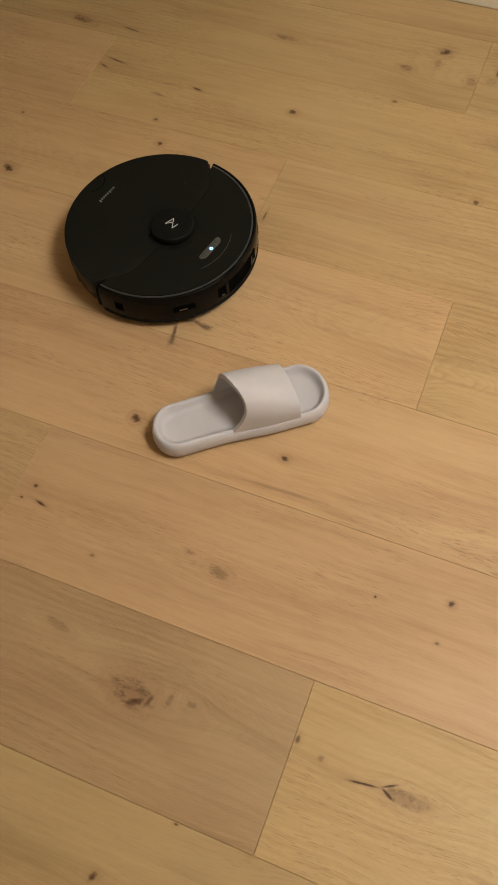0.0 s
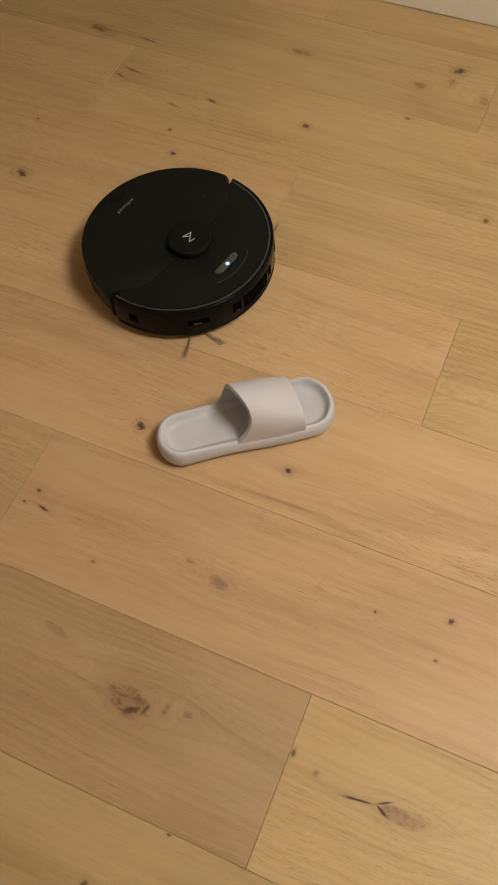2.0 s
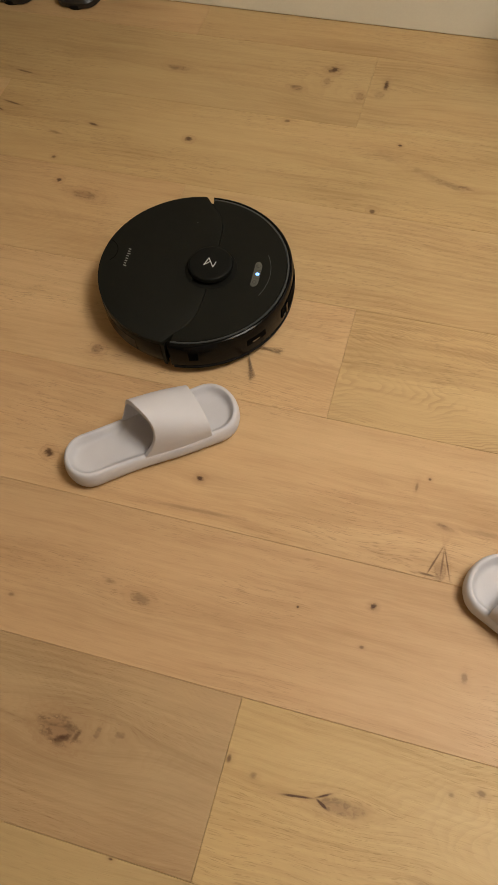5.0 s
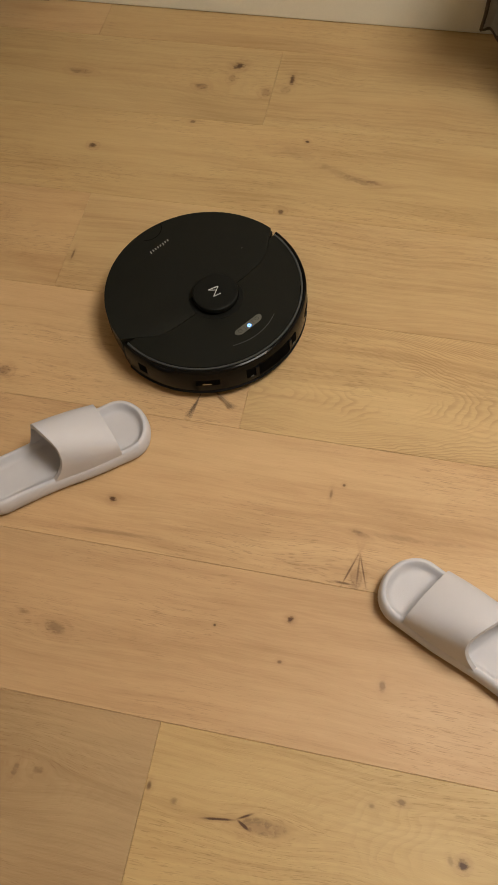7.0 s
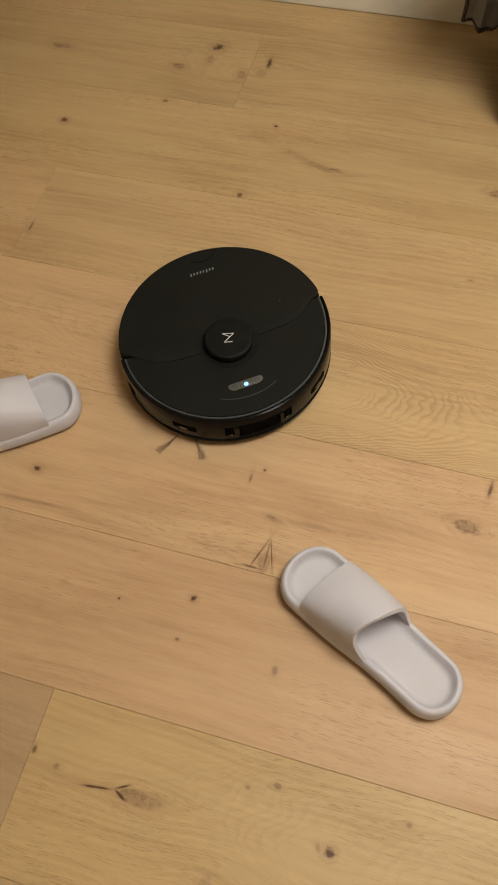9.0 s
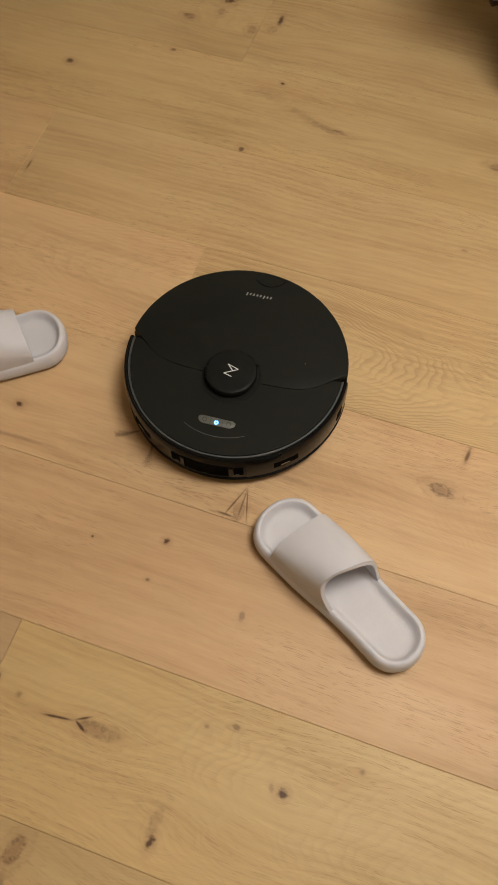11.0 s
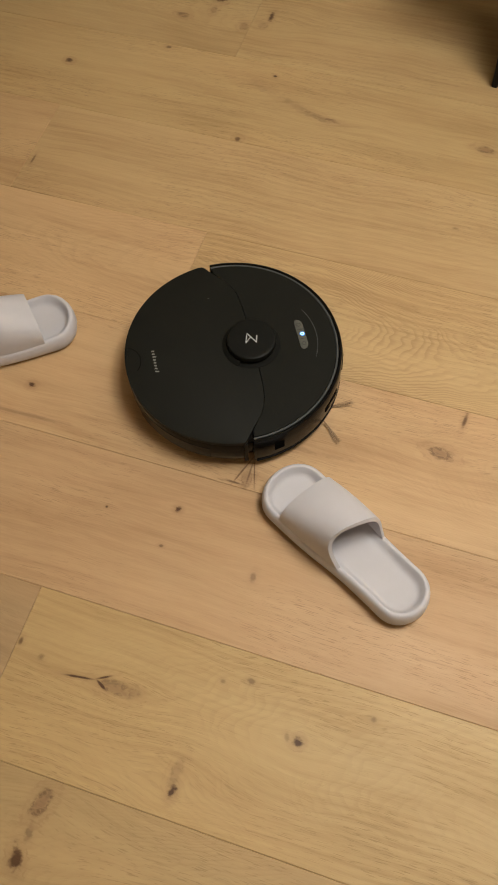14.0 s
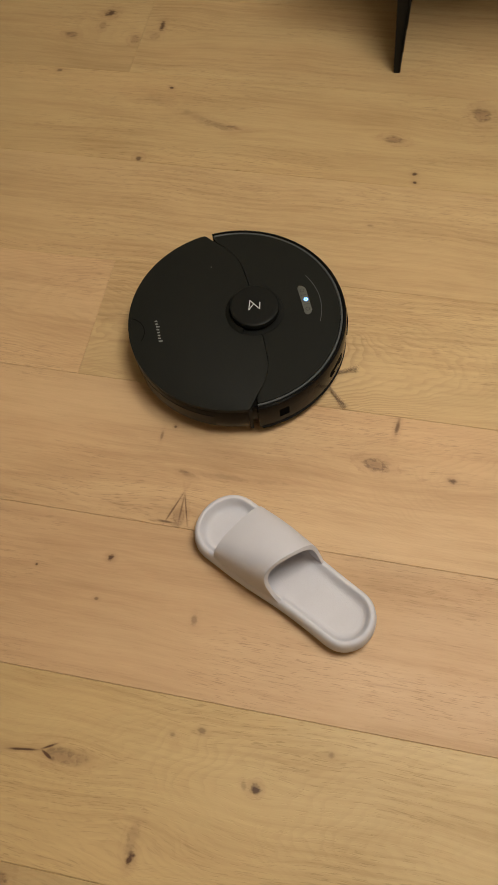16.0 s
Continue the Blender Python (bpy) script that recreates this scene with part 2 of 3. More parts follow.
M["black_wood"] = surface("black_stained_wood", (0.006, 0.0055, 0.005), 0.5, grain=50, spread=0.25, spec=0.2)
M["cloth"] = surface("grey_woven_cloth", (0.46, 0.44, 0.42), 0.85, grain=140, spread=0.25, relief=0.0006)
M["fringe"] = surface("brown_cloth_trim", (0.09, 0.064, 0.045), 0.85, grain=140, spread=0.3, relief=0.0006)
M["shoe"] = surface("black_leather", (0.010, 0.009, 0.009), 0.38, grain=120, spread=0.2)
M["walnut"] = surface("brown_door_casing", (0.17, 0.092, 0.040), 0.5, grain=35, spread=0.2)
M["dome"] = glow("lamp_glass", (1.0, 0.82, 0.58), 6.0)

# ---- mesh helpers ----


def mesh_object(name, bm, material, smooth=True, weld=False):
    if weld:
        bmesh.ops.remove_doubles(bm, verts=bm.verts, dist=1e-6)
    bmesh.ops.recalc_face_normals(bm, faces=bm.faces)
    me = bpy.data.meshes.new(name)
    bm.to_mesh(me)
    bm.free()
    me.materials.append(material)
    if smooth:
        me.polygons.foreach_set("use_smooth", [True] * len(me.polygons))
        me.set_sharp_from_angle(angle=radians(38))
    return new(name, me)


def part(name, bm, material, parent, label="", smooth=True, kind=""):
    ob = mesh_object(name, bm, material, smooth)
    ob.parent = parent
    return tagged(ob, label, kind=kind)


def box(x0, x1, y0, y1, z0, z1, bevel=0.0, segments=2):
    bm = bmesh.new()
    m = Matrix.Translation(((x0 + x1) / 2, (y0 + y1) / 2, (z0 + z1) / 2)) @ Matrix.Diagonal((x1 - x0, y1 - y0, z1 - z0, 1))
    bmesh.ops.create_cube(bm, size=1, matrix=m)
    if bevel:
        bmesh.ops.bevel(bm, geom=list(bm.edges), offset=bevel, segments=segments, affect="EDGES", profile=0.6)
    return bm


def lathe(profile, segments=96, a0=0.0, a1=360.0, cx=0.0, cy=0.0):
    """Turn a profile of (radius, height) round the upright axis; a part of a turn is closed at its ends."""
    bm = bmesh.new()
    full = abs(a1 - a0) >= 359.99
    n = segments if full else segments + 1
    rings = []
    for i in range(n):
        a = radians(a0 + (a1 - a0) * i / segments)
        rings.append([bm.verts.new((cx + r * math.cos(a), cy + r * math.sin(a), z)) for r, z in profile])
    for i in range(n if full else n - 1):
        A, B = rings[i], rings[(i + 1) % n]
        for j in range(len(profile) - 1):
            if profile[j][0] < 1e-9 and profile[j + 1][0] < 1e-9:
                continue
            bm.faces.new((A[j], B[j], B[j + 1], A[j + 1]))
    if not full:
        bm.faces.new(rings[0])
        bm.faces.new(list(reversed(rings[-1])))
    bmesh.ops.remove_doubles(bm, verts=bm.verts, dist=1e-7)
    return bm


def slab(outline, z0, z1, bevel=0.0, segments=2):
    """A flat plate of the given outline, its upper edge rounded."""
    bm = bmesh.new()
    low = [bm.verts.new((x, y, z0)) for x, y in outline]
    high = [bm.verts.new((x, y, z1)) for x, y in outline]
    bm.faces.new(list(reversed(low)))
    bm.faces.new(high)
    k = len(outline)
    for i in range(k):
        bm.faces.new((low[i], low[(i + 1) % k], high[(i + 1) % k], high[i]))
    if bevel:
        tops = [e for e in bm.edges if e.verts[0].co.z > z1 - 1e-7 and e.verts[1].co.z > z1 - 1e-7]
        bmesh.ops.bevel(bm, geom=tops, offset=bevel, segments=segments, affect="EDGES", profile=0.6)
    return bm


def bar(x0, y0, x1, y1, width, z0, z1):
    d = Vector((x1 - x0, y1 - y0)).normalized() * width / 2
    s = Vector((-d.y, d.x))
    return slab([(x0 + s.x, y0 + s.y), (x0 - s.x, y0 - s.y), (x1 - s.x, y1 - s.y), (x1 + s.x, y1 + s.y)], z0, z1)


def arc(r, a0, a1, n, cx=0.0, cy=0.0):
    return [(cx + r * math.cos(radians(a0 + (a1 - a0) * i / n)), cy + r * math.sin(radians(a0 + (a1 - a0) * i / n))) for i in range(n + 1)]


def thing(name, m, label, category, group="", kind=""):
    ob = new(name)
    ob.empty_display_size = 0.05
    ob.matrix_world = m
    return tagged(ob, label, category, group, kind)


# ---- room ----
XW, XE, YS, YN, TOP = -2.6, 2.7, -2.9, 1.566, 2.5
DOOR_W, DOOR_E = -1.78, -0.93


def structure(name, bm, material, label, category):
    return tagged(mesh_object(name, bm, material, smooth=False), label, category, kind="structure")


structure("wall_north", box(DOOR_E + 0.10, XE, YN, YN + 0.14, -0.02, TOP), M["wall"], "plain off-white painted plaster wall", "wall")
structure("wall_north_west", box(XW, DOOR_W - 0.10, YN, YN + 0.14, -0.02, TOP), M["wall"], "plain off-white painted plaster wall", "wall")
structure("wall_over_door", box(DOOR_W - 0.10, DOOR_E + 0.10, YN, YN + 0.14, 2.1, TOP), M["wall"], "plain off-white painted plaster wall", "wall")
structure("wall_south", box(XW, XE, YS - 0.14, YS, -0.02, TOP), M["wall"], "plain off-white painted plaster wall", "wall")
structure("wall_east", box(XE, XE + 0.14, YS - 0.14, YN + 0.14, -0.02, TOP), M["wall"], "plain off-white painted plaster wall", "wall")
structure("wall_west", box(XW - 0.14, XW, YS - 0.14, 2.8, -0.02, TOP), M["wall"], "plain off-white painted plaster wall", "wall")
structure("hall_wall_north", box(XW, 0.0, 2.66, 2.8, -0.02, TOP), M["wall"], "plain off-white painted plaster wall", "wall")
structure("hall_wall_east", box(-0.14, 0.0, YN + 0.14, 2.66, -0.02, TOP), M["wall"], "plain off-white painted plaster wall", "wall")
structure("ceiling", box(XW - 0.14, XE + 0.14, YS - 0.14, 2.8, TOP, TOP + 0.12), M["ceiling"], "plain white painted ceiling", "ceiling")
structure("baseboard", box(DOOR_E + 0.10, XE - 0.001, YN - 0.014, YN - 0.0005, 0.001, 0.106, 0.003), M["trim"], "off-white painted skirting board along the wall", "baseboard")
casing = tagged(new("door_casing"), "brown wooden casing round an open doorway", "door casing", kind="structure")
part("jamb", box(DOOR_E, DOOR_E + 0.10, YN - 0.02, YN + 0.15, 0.0, 2.1, 0.003), M["walnut"], casing)
part("jamb", box(DOOR_W - 0.10, DOOR_W, YN - 0.02, YN + 0.15, 0.0, 2.1, 0.003), M["walnut"], casing)
part("head", box(DOOR_W, DOOR_E, YN - 0.02, YN + 0.15, 2.0, 2.1, 0.003), M["walnut"], casing)

# ---- ceiling lamp ----
lamp = thing("ceiling_lamp", pose(LAMP[0], LAMP[1], TOP), "round ceiling lamp with a lit warm glass ring shade", "lamp")
part("base_plate", lathe([(0, 0), (0.21, 0), (0.21, -0.02), (0, -0.02)], 48), M["trim"], lamp)
part("shade", lathe([(0.20, -0.02), (0.40, -0.05), (0.415, -0.09), (0.405, -0.13), (0.410, -0.13), (0.421, -0.09), (0.406, -0.045), (0.20, -0.018)], 48), M["dome"], lamp)


# ---- robot vacuum ----
SEAM = [(-0.0130, 0.1700), (-0.0010, 0.1530), (0.0150, 0.1350), (0.0250, 0.1180), (0.0295, 0.1000), (0.0315, 0.0800), (0.0325, 0.0600), (0.0330, 0.0300)]


def seam_line(off):
    """The joint between the two lids, moved forward by off, from the left edge to the right."""
    left = [(x + off, y) for x, y in SEAM]
    return left + [(x, -y) for x, y in reversed(left)]


def build_robot():
    ob = thing("robot_vacuum", pose(0, 0, 0), "round matte black robot vacuum cleaner driving over oak planks", "robot vacuum")
    part("body", lathe([(0, 0.010), (0.140, 0.010), (0.152, 0.013), (0.1610, 0.020), (0.1665, 0.032), (0.1675, 0.068), (0.165, 0.0725), (0, 0.0725)], 128), M["gloss"], ob)
    # rear skirt: the shell behind the bumper
    part("rear_shell", lathe([(0.1640, 0.0180), (0.1692, 0.0205), (0.1722, 0.028), (0.1735, 0.040), (0.1735, 0.0690), (0.1725, 0.0725), (0.1670, 0.0725)], 96, 96.6, 263.4), M["gloss"], ob)
    a = math.degrees(math.atan2(SEAM[0][1], SEAM[0][0]))
    rear = arc(0.1735, a + 1.2, 360 - a - 1.2, 96) + list(reversed(seam_line(-0.0005)))
    part("rear_lid", slab(rear, 0.0730, 0.0805, 0.0016, 3), M["matte"], ob, "matte black dust compartment lid")
    front = arc(0.1655, -90.5, 90.5, 110) + [(x, y) for x, y in seam_line(0.0005) if math.hypot(x, y) < 0.1645]
    part("front_deck", slab(front, 0.0730, 0.0803, 0.0010, 2), M["matte"], ob, "matte black front deck")
    part("bumper_trim", lathe([(0.1662, 0.073), (0.1662, 0.0792), (0.1672, 0.0799), (0.1692, 0.0797), (0.1698, 0.073)], 96, -90.8, 90.8), M["strip"], ob, "grey satin strip along the bumper")
    part("bumper", lathe([(0.1690, 0.0160), (0.1722, 0.0172), (0.1754, 0.021), (0.1769, 0.030), (0.1768, 0.058), (0.1762, 0.0745), (0.1750, 0.0785), (0.1725, 0.0797), (0.1703, 0.0790), (0.1690, 0.0740)], 128, -91.3, 91.3), M["gloss"], ob, "glossy black wrap-around bumper")
    part("bumper_lip", lathe([(0.1690, 0.0148), (0.1754, 0.0162), (0.1773, 0.0195), (0.1770, 0.0225), (0.1755, 0.0235)], 96, -90, 90), M["rubber"], ob)
    # sensors in the bumper
    w = part("front_window", lathe([(0.1765, 0.034), (0.1782, 0.0345), (0.1782, 0.062), (0.1760, 0.0625)], 24, -11, 11), M["recess_shade"], ob, "near-black sensor window with recess shade in its colour")
    part("window_sill", lathe([(0.1770, 0.0325), (0.1792, 0.0325), (0.1788, 0.0350), (0.1770, 0.0362)], 24, -12, 12), M["sensor"], w)
    for s in (-1, 1):
        part("window_rib", lathe([(0.1770, 0.034), (0.1792, 0.036), (0.1788, 0.060), (0.1762, 0.063)], 4, s * 11.2, s * 13.2), M["sensor"], w)
        # small tilted grey strip on each eye
        part("window_strip", lathe([(0.1774, 0.0395), (0.1790, 0.0400), (0.1778, 0.0440)], 4, s * 15.4 - 0.9, s * 15.4 + 0.9), M["strip"], w)
        part("window_eye", lathe([(0.1768, 0.038), (0.1783, 0.039), (0.1780, 0.060), (0.1764, 0.061)], 8, s * 16.0 - 2.4, s * 16.0 + 2.4), M["recess_shade"], w)
        part("side_window", lathe([(0.1768, 0.042), (0.1778, 0.043), (0.1774, 0.056), (0.1760, 0.057)], 10, s * 40 - 6.5, s * 40 + 6.5), M["recess_shade"], ob)
        # mirror strip added to stand in for the lamp's glint on the window
        part("window_glint", lathe([(0.1772, 0.0455), (0.1783, 0.0458), (0.1773, 0.0492)], 6, s * 40 - 3.0, s * 40 + 1.8), M["glint"], ob)
        part("side_sensor", lathe([(0.1765, 0.040), (0.1776, 0.041), (0.1772, 0.060), (0.1758, 0.061)], 6, s * 78 - 2.6, s * 78 + 2.6), M["recess_shade"], ob)
        part("shell_end", lathe([(0.1640, 0.016), (0.1730, 0.018), (0.1738, 0.040), (0.1735, 0.0735), (0.1640, 0.0735)], 4, s * 94.3, s * 96.3), M["matte"], ob)
    part("rear_vent", lathe([(0.1730, 0.030), (0.1741, 0.031), (0.1741, 0.058), (0.1730, 0.059)], 40, 200, 246), M["sensor"], ob)
    part("rear_vent", lathe([(0.1730, 0.030), (0.1741, 0.031), (0.1741, 0.058), (0.1730, 0.059)], 40, 114, 160), M["sensor"], ob)
    part("rear_latch", lathe([(0.1690, 0.0797), (0.1690, 0.0809), (0.1730, 0.0809), (0.1737, 0.078), (0.1690, 0.074)], 12, 165.5, 172.5), M["turret"], ob)
    part("latch_line", slab(arc(0.0290, -46, 68, 22, -0.176, 0.012) + list(reversed(arc(0.0278, -46, 68, 22, -0.176, 0.012))), 0.0800, 0.08065), M["recess_shade"], ob)
    # turret
    t = part("turret_base", lathe([(0, 0.0800), (0.0470, 0.0800), (0.0466, 0.0808), (0.0440, 0.0809), (0, 0.0809)], 72, cx=0.031), M["turret"], ob)
    part("turret_collar", lathe([(0.0390, 0.0805), (0.0390, 0.0850), (0.0405, 0.0858), (0.0470, 0.0815), (0.0475, 0.0800)], 40, 128, 232, cx=0.031), M["matte"], t)
    part("turret_slot", lathe([(0, 0.0812), (0.0345, 0.0812), (0.0345, 0.0870), (0, 0.0870)], 64, cx=0.031), M["recess_shade"], t)
    part("turret_cap", lathe([(0, 0.0862), (0.0385, 0.0862), (0.0396, 0.0872), (0.0396, 0.0930), (0.0388, 0.0953), (0.0370, 0.0963), (0.0345, 0.0966), (0, 0.0966)], 80, cx=0.031), M["turret"], t)
    # the mark on the turret, plain strokes
    z = (0.0966, 0.09685)
    for x0, y0, x1, y1 in LOGO:
        part("logo_stroke", bar(0.031 + x0, y0, 0.031 + x1, y1, 0.0014, *z), M["logo"], t)
    # maker's mark on the lid, its lettering reduced to plain bars
    for i in range(8):
        y = 0.0225 - i * 0.0056
        tall = 0.0060 if i in (2, 7) else 0.0042
        part("print_bar", bar(-0.1285, y + 0.0006, -0.1285 + tall, y - 0.0006, 0.0022, 0.0805, 0.08075), M["print"], ob)
    # buttons
    pill = arc(0.0064, 0, 180, 14, 0.115, 0.0) + arc(0.0064, 180, 360, 14, 0.115, 0.0)
    pill = [(x, y * 1.45 + (0.0195 if i < 15 else -0.0195)) for i, (x, y) in enumerate(pill)]
    pill = [(x - 4.0 * y * y, y) for x, y in pill]
    p = part("button_panel", slab(pill, 0.0800, 0.0810, 0.0004), M["panel"], ob, "grey pill-shaped button panel")
    for s in (-1, 1):
        part("panel_line", bar(0.1090, s * 0.0092, 0.1205, s * 0.0092, 0.0008, 0.0810, 0.08115), M["icon"], p)
        part("button_icon", lathe([(0.0026, 0.0810), (0.0036, 0.0810), (0.0036, 0.08115), (0.0026, 0.08115), (0.0026, 0.0810)], 20, cx=0.1132, cy=s * 0.0185), M["icon"], p)
    part("lit_button", lathe([(0, 0.0810), (0.0040, 0.0810), (0.0040, 0.0813), (0, 0.0813)], 28, cx=0.115), M["blue"], p, "glowing blue power button")
    part("power_icon", lathe([(0.0016, 0.0813), (0.0030, 0.0813), (0.0030, 0.0814), (0.0016, 0.0814), (0.0016, 0.0813)], 20, cx=0.115), M["white_led"], p)
    part("deck_line", slab(arc(0.1000, -28, 28, 24, 0.038, 0.0) + list(reversed(arc(0.0990, -28, 28, 24, 0.038, 0.0))), 0.0800, 0.0805), M["strip"], ob)
    # grey dot for the microphone hole
    part("mic_dot", lathe([(0, 0.0802), (0.0010, 0.0802), (0.0010, 0.0806), (0, 0.0806)], 12, cx=-0.019, cy=0.105), M["panel"], ob)
    # running gear
    for s in (-1, 1):
        part("wheel", Wheel(0.0, s * 0.105, 0.034, 0.022), M["rubber"], ob)
    part("caster", Wheel(0.115, 0.0, 0.014, 0.014), M["rubber"], ob)
    brush = new("side_brush")
    brush.parent = ob
    brush.matrix_basis = pose(0.112, -0.104, 0.0)
    tagged(brush, "brown spinning side brush")
    part("hub", lathe([(0, 0.006), (0.012, 0.006), (0.014, 0.008), (0.014, 0.0125), (0, 0.0125)], 24), M["rubber"], brush)
    for k in range(5):
        part("arm", bristles(k * 72), M["bristle"], brush)
    return ob, brush


LOGO = [(-0.0105, -0.0073, -0.0048, 0.0103), (-0.0048, 0.0103, 0.0065, -0.0095), (0.0065, -0.0095, 0.0099, 0.0035), (-0.0105, -0.0073, -0.0010, 0.0020)]


def Wheel(x, y, r, w):
    bm = bmesh.new()
    bmesh.ops.create_cone(bm, cap_ends=True, segments=40, radius1=r, radius2=r, depth=w, matrix=Matrix.Translation((x, y, r + 0.0002)) @ Matrix.Rotation(radians(90), 4, "X"))
    bmesh.ops.bevel(bm, geom=[e for e in bm.edges if abs(e.verts[0].co.y - e.verts[1].co.y) < 1e-6], offset=0.002, segments=2, affect="EDGES")
    return bm


def bristles(turn):
    """A tuft of bristles that fans out from the hub to the floor."""
    rng = random.Random(turn + 5)
    bm = bmesh.new()
    c, s = math.cos(radians(turn)), math.sin(radians(turn))
    for i in range(9):
        spread = (i / 8 - 0.5) * 0.17 + rng.uniform(-0.02, 0.02)
        length = 0.066 + rng.uniform(-0.005, 0.003)
        pts = []
        for k in range(5):
            f = k / 4
            r = 0.010 + (length - 0.010) * f
            side = spread * r * f - 0.006 * f * f
            pts.append((r * c - side * s, r * s + side * c, 0.0105 - 0.0088 * min(1, f * 1.4) + rng.uniform(0, 0.0008)))
        prev = None
        for x, y, z in pts:
            tri = [bm.verts.new((x + 0.00035 * math.cos(q) * -s, y + 0.00035 * math.cos(q) * c, z + 0.00035 * math.sin(q))) for q in (0.5, 2.6, 4.7)]
            if prev:
                for a in range(3):
                    bm.faces.new((prev[a], prev[(a + 1) % 3], tri[(a + 1) % 3], tri[a]))
            prev = tri
    return bm


robot, side_brush = build_robot()

# ---- slippers ----
SLIP_L = 0.303


def slipper_half(u, side):
    """Half the sole's width at u (0 heel, 1 toe); side 1 is the outer edge."""
    k = 0.70 if u < 0.5 else 0.68
    d = max(0.0, (abs(2 * u - 1) - k) / (1 - k))
    e = max(0.0, 1 - d ** 2.15) ** 0.5
    w = 0.0455 + 0.0085 * (0.5 - 0.5 * math.cos(math.pi * min(1, max(0, (u - 0.15) / 0.55)))) - 0.002 * math.exp(-((u - 0.42) / 0.16) ** 2)
    w += (0.003 if side > 0 else -0.0025) * math.sin(math.pi * u)
    return w * e


def sole_outline(inset, n=96):
    """Points round the sole; each edge point is drawn in by inset towards the middle line."""
    pts = []
    for i in range(n):
        a = 2 * math.pi * i / n
        u = 0.5 - 0.5 * math.cos(a)
        side = 1 if math.sin(a) >= 0 else -1
        w = slipper_half(u, side)
        pts.append(Vector((u * SLIP_L, side * w)))
    out = []
    for i, p in enumerate(pts):
        t = pts[(i + 1) % n] - pts[i - 1]
        nrm = Vector((-t.y, t.x)).normalized()
        if nrm.dot(Vector((SLIP_L / 2, 0)) - p) < 0:
            nrm = -nrm
        out.append(p + nrm * inset)
    return out


def sole_height(u):
    """The rim's height: a little up at the heel and at the toe."""
    return 0.0385 + 0.006 * max(0, 0.4 - u) / 0.4 + 0.003 * max(0, u - 0.78) / 0.22 - 0.003 * math.sin(math.pi * u)


def bed_height(u):
    return 0.0270 + 0.005 * max(0, 0.45 - u) / 0.45 - 0.0040 * math.exp(-((u - 0.16) / 0.12) ** 2) - 0.003 * math.exp(-((u - 0.74) / 0.16) ** 2) + 0.002 * math.exp(-((u - 0.50) / 0.10) ** 2)


def build_slipper(m, mirror, label):
    ob = thing("slipper", m, label, "slipper", "pair of slippers")
    f = -1 if mirror else 1
    bm = bmesh.new()
    rings = []
    steps = [(0.0130, 0.0, "b"), (0.0095, 0.0008, "b"), (0.0052, 0.0038, "b"), (0.0018, 0.0088, "b"), (0.0000, 0.42, "s"), (0.0002, 0.58, "s"), (0.0012, 0.76, "s"), (0.0032, 0.91, "s"), (0.0056, 0.98, "s"), (0.0080, 1.0, "s"), (0.0094, 0.992, "s")]
    for inset, h, how in steps:
        ring = []
        for p in sole_outline(inset):
            u = min(1, max(0, p.x / SLIP_L))
            z = h if how == "b" else sole_height(u) * h
            ring.append(bm.verts.new((p.x, f * p.y, z)))
        rings.append(ring)
    n = len(rings[0])
    for A, B in zip(rings, rings[1:]):
        for i in range(n):
            bm.faces.new((A[i], A[(i + 1) % n], B[(i + 1) % n], B[i]))
    bm.faces.new(rings[0])
    part("sole", bm, M["foam"], ob)
    # footbed: a dished pad inside the rim
    bm = bmesh.new()
    rings = []
    for inset, mixed in ((0.0092, 1.0), (0.0108, 0.90), (0.0124, 0.70), (0.0142, 0.44), (0.0162, 0.22), (0.0186, 0.08), (0.0215, 0.0)):
        ring = []
        for p in sole_outline(inset):
            u = min(1, max(0, p.x / SLIP_L))
            z = sole_height(u) * 0.993 * mixed + bed_height(u) * (1 - mixed)
            ring.append(bm.verts.new((p.x, f * p.y, z)))
        rings.append(ring)
    edge = sole_outline(0.0215)
    for k in (0.9, 0.75, 0.5, 0.25):
        ring = []
        for p in edge:
            q = Vector((SLIP_L * 0.5 + (p.x - SLIP_L * 0.5) * (0.55 + 0.45 * k), p.y * k))
            ring.append(bm.verts.new((q.x, f * q.y, bed_height(q.x / SLIP_L))))
        rings.append(ring)
    for A, B in zip(rings, rings[1:]):
        for i in range(n):
            bm.faces.new((A[i], A[(i + 1) % n], B[(i + 1) % n], B[i]))
    bmesh.ops.contextual_create(bm, geom=rings[-1])
    part("footbed", bm, M["foam_bed"], ob, "pebbled grey footbed")
    # strap: a broad band arched over the instep
    bm = bmesh.new()
    NS, NA, TH = 24, 48, 0.0058
    outer, inner = [], []
    for i in range(NS + 1):
        s = i / NS
        ro, ri = [], []
        for j in range(NA + 1):
            q = j / NA
            ang = math.pi * (1 - q)
            across = math.cos(ang)
            lift = max(0.0, math.sin(ang)) ** 0.61
            back = 0.393 + 0.020 * across + (0.075 + 0.035 * across) * lift + 0.10 * lift * (1 - lift)
            ahead = 0.776 + 0.014 * across + 0.004 * lift
            u = back + (ahead - back) * s
            wl = slipper_half(u, 1 if across < 0 else -1) - 0.0038
            peak = 0.1150 - 0.0285 * s - 0.011 * s * s
            z0 = 0.0310
            for store, k in ((ro, 0.0), (ri, TH)):
                y = -across * (wl - k) * (1.0 + 0.05 * lift * (1 - abs(across)))
                z = z0 + (peak - z0 - k) * lift
                lip = 0.008 * (1 - s) ** 8 if k else 0.0
                store.append(bm.verts.new(((u - lip) * SLIP_L, f * y, z)))
        outer.append(ro)
        inner.append(ri)
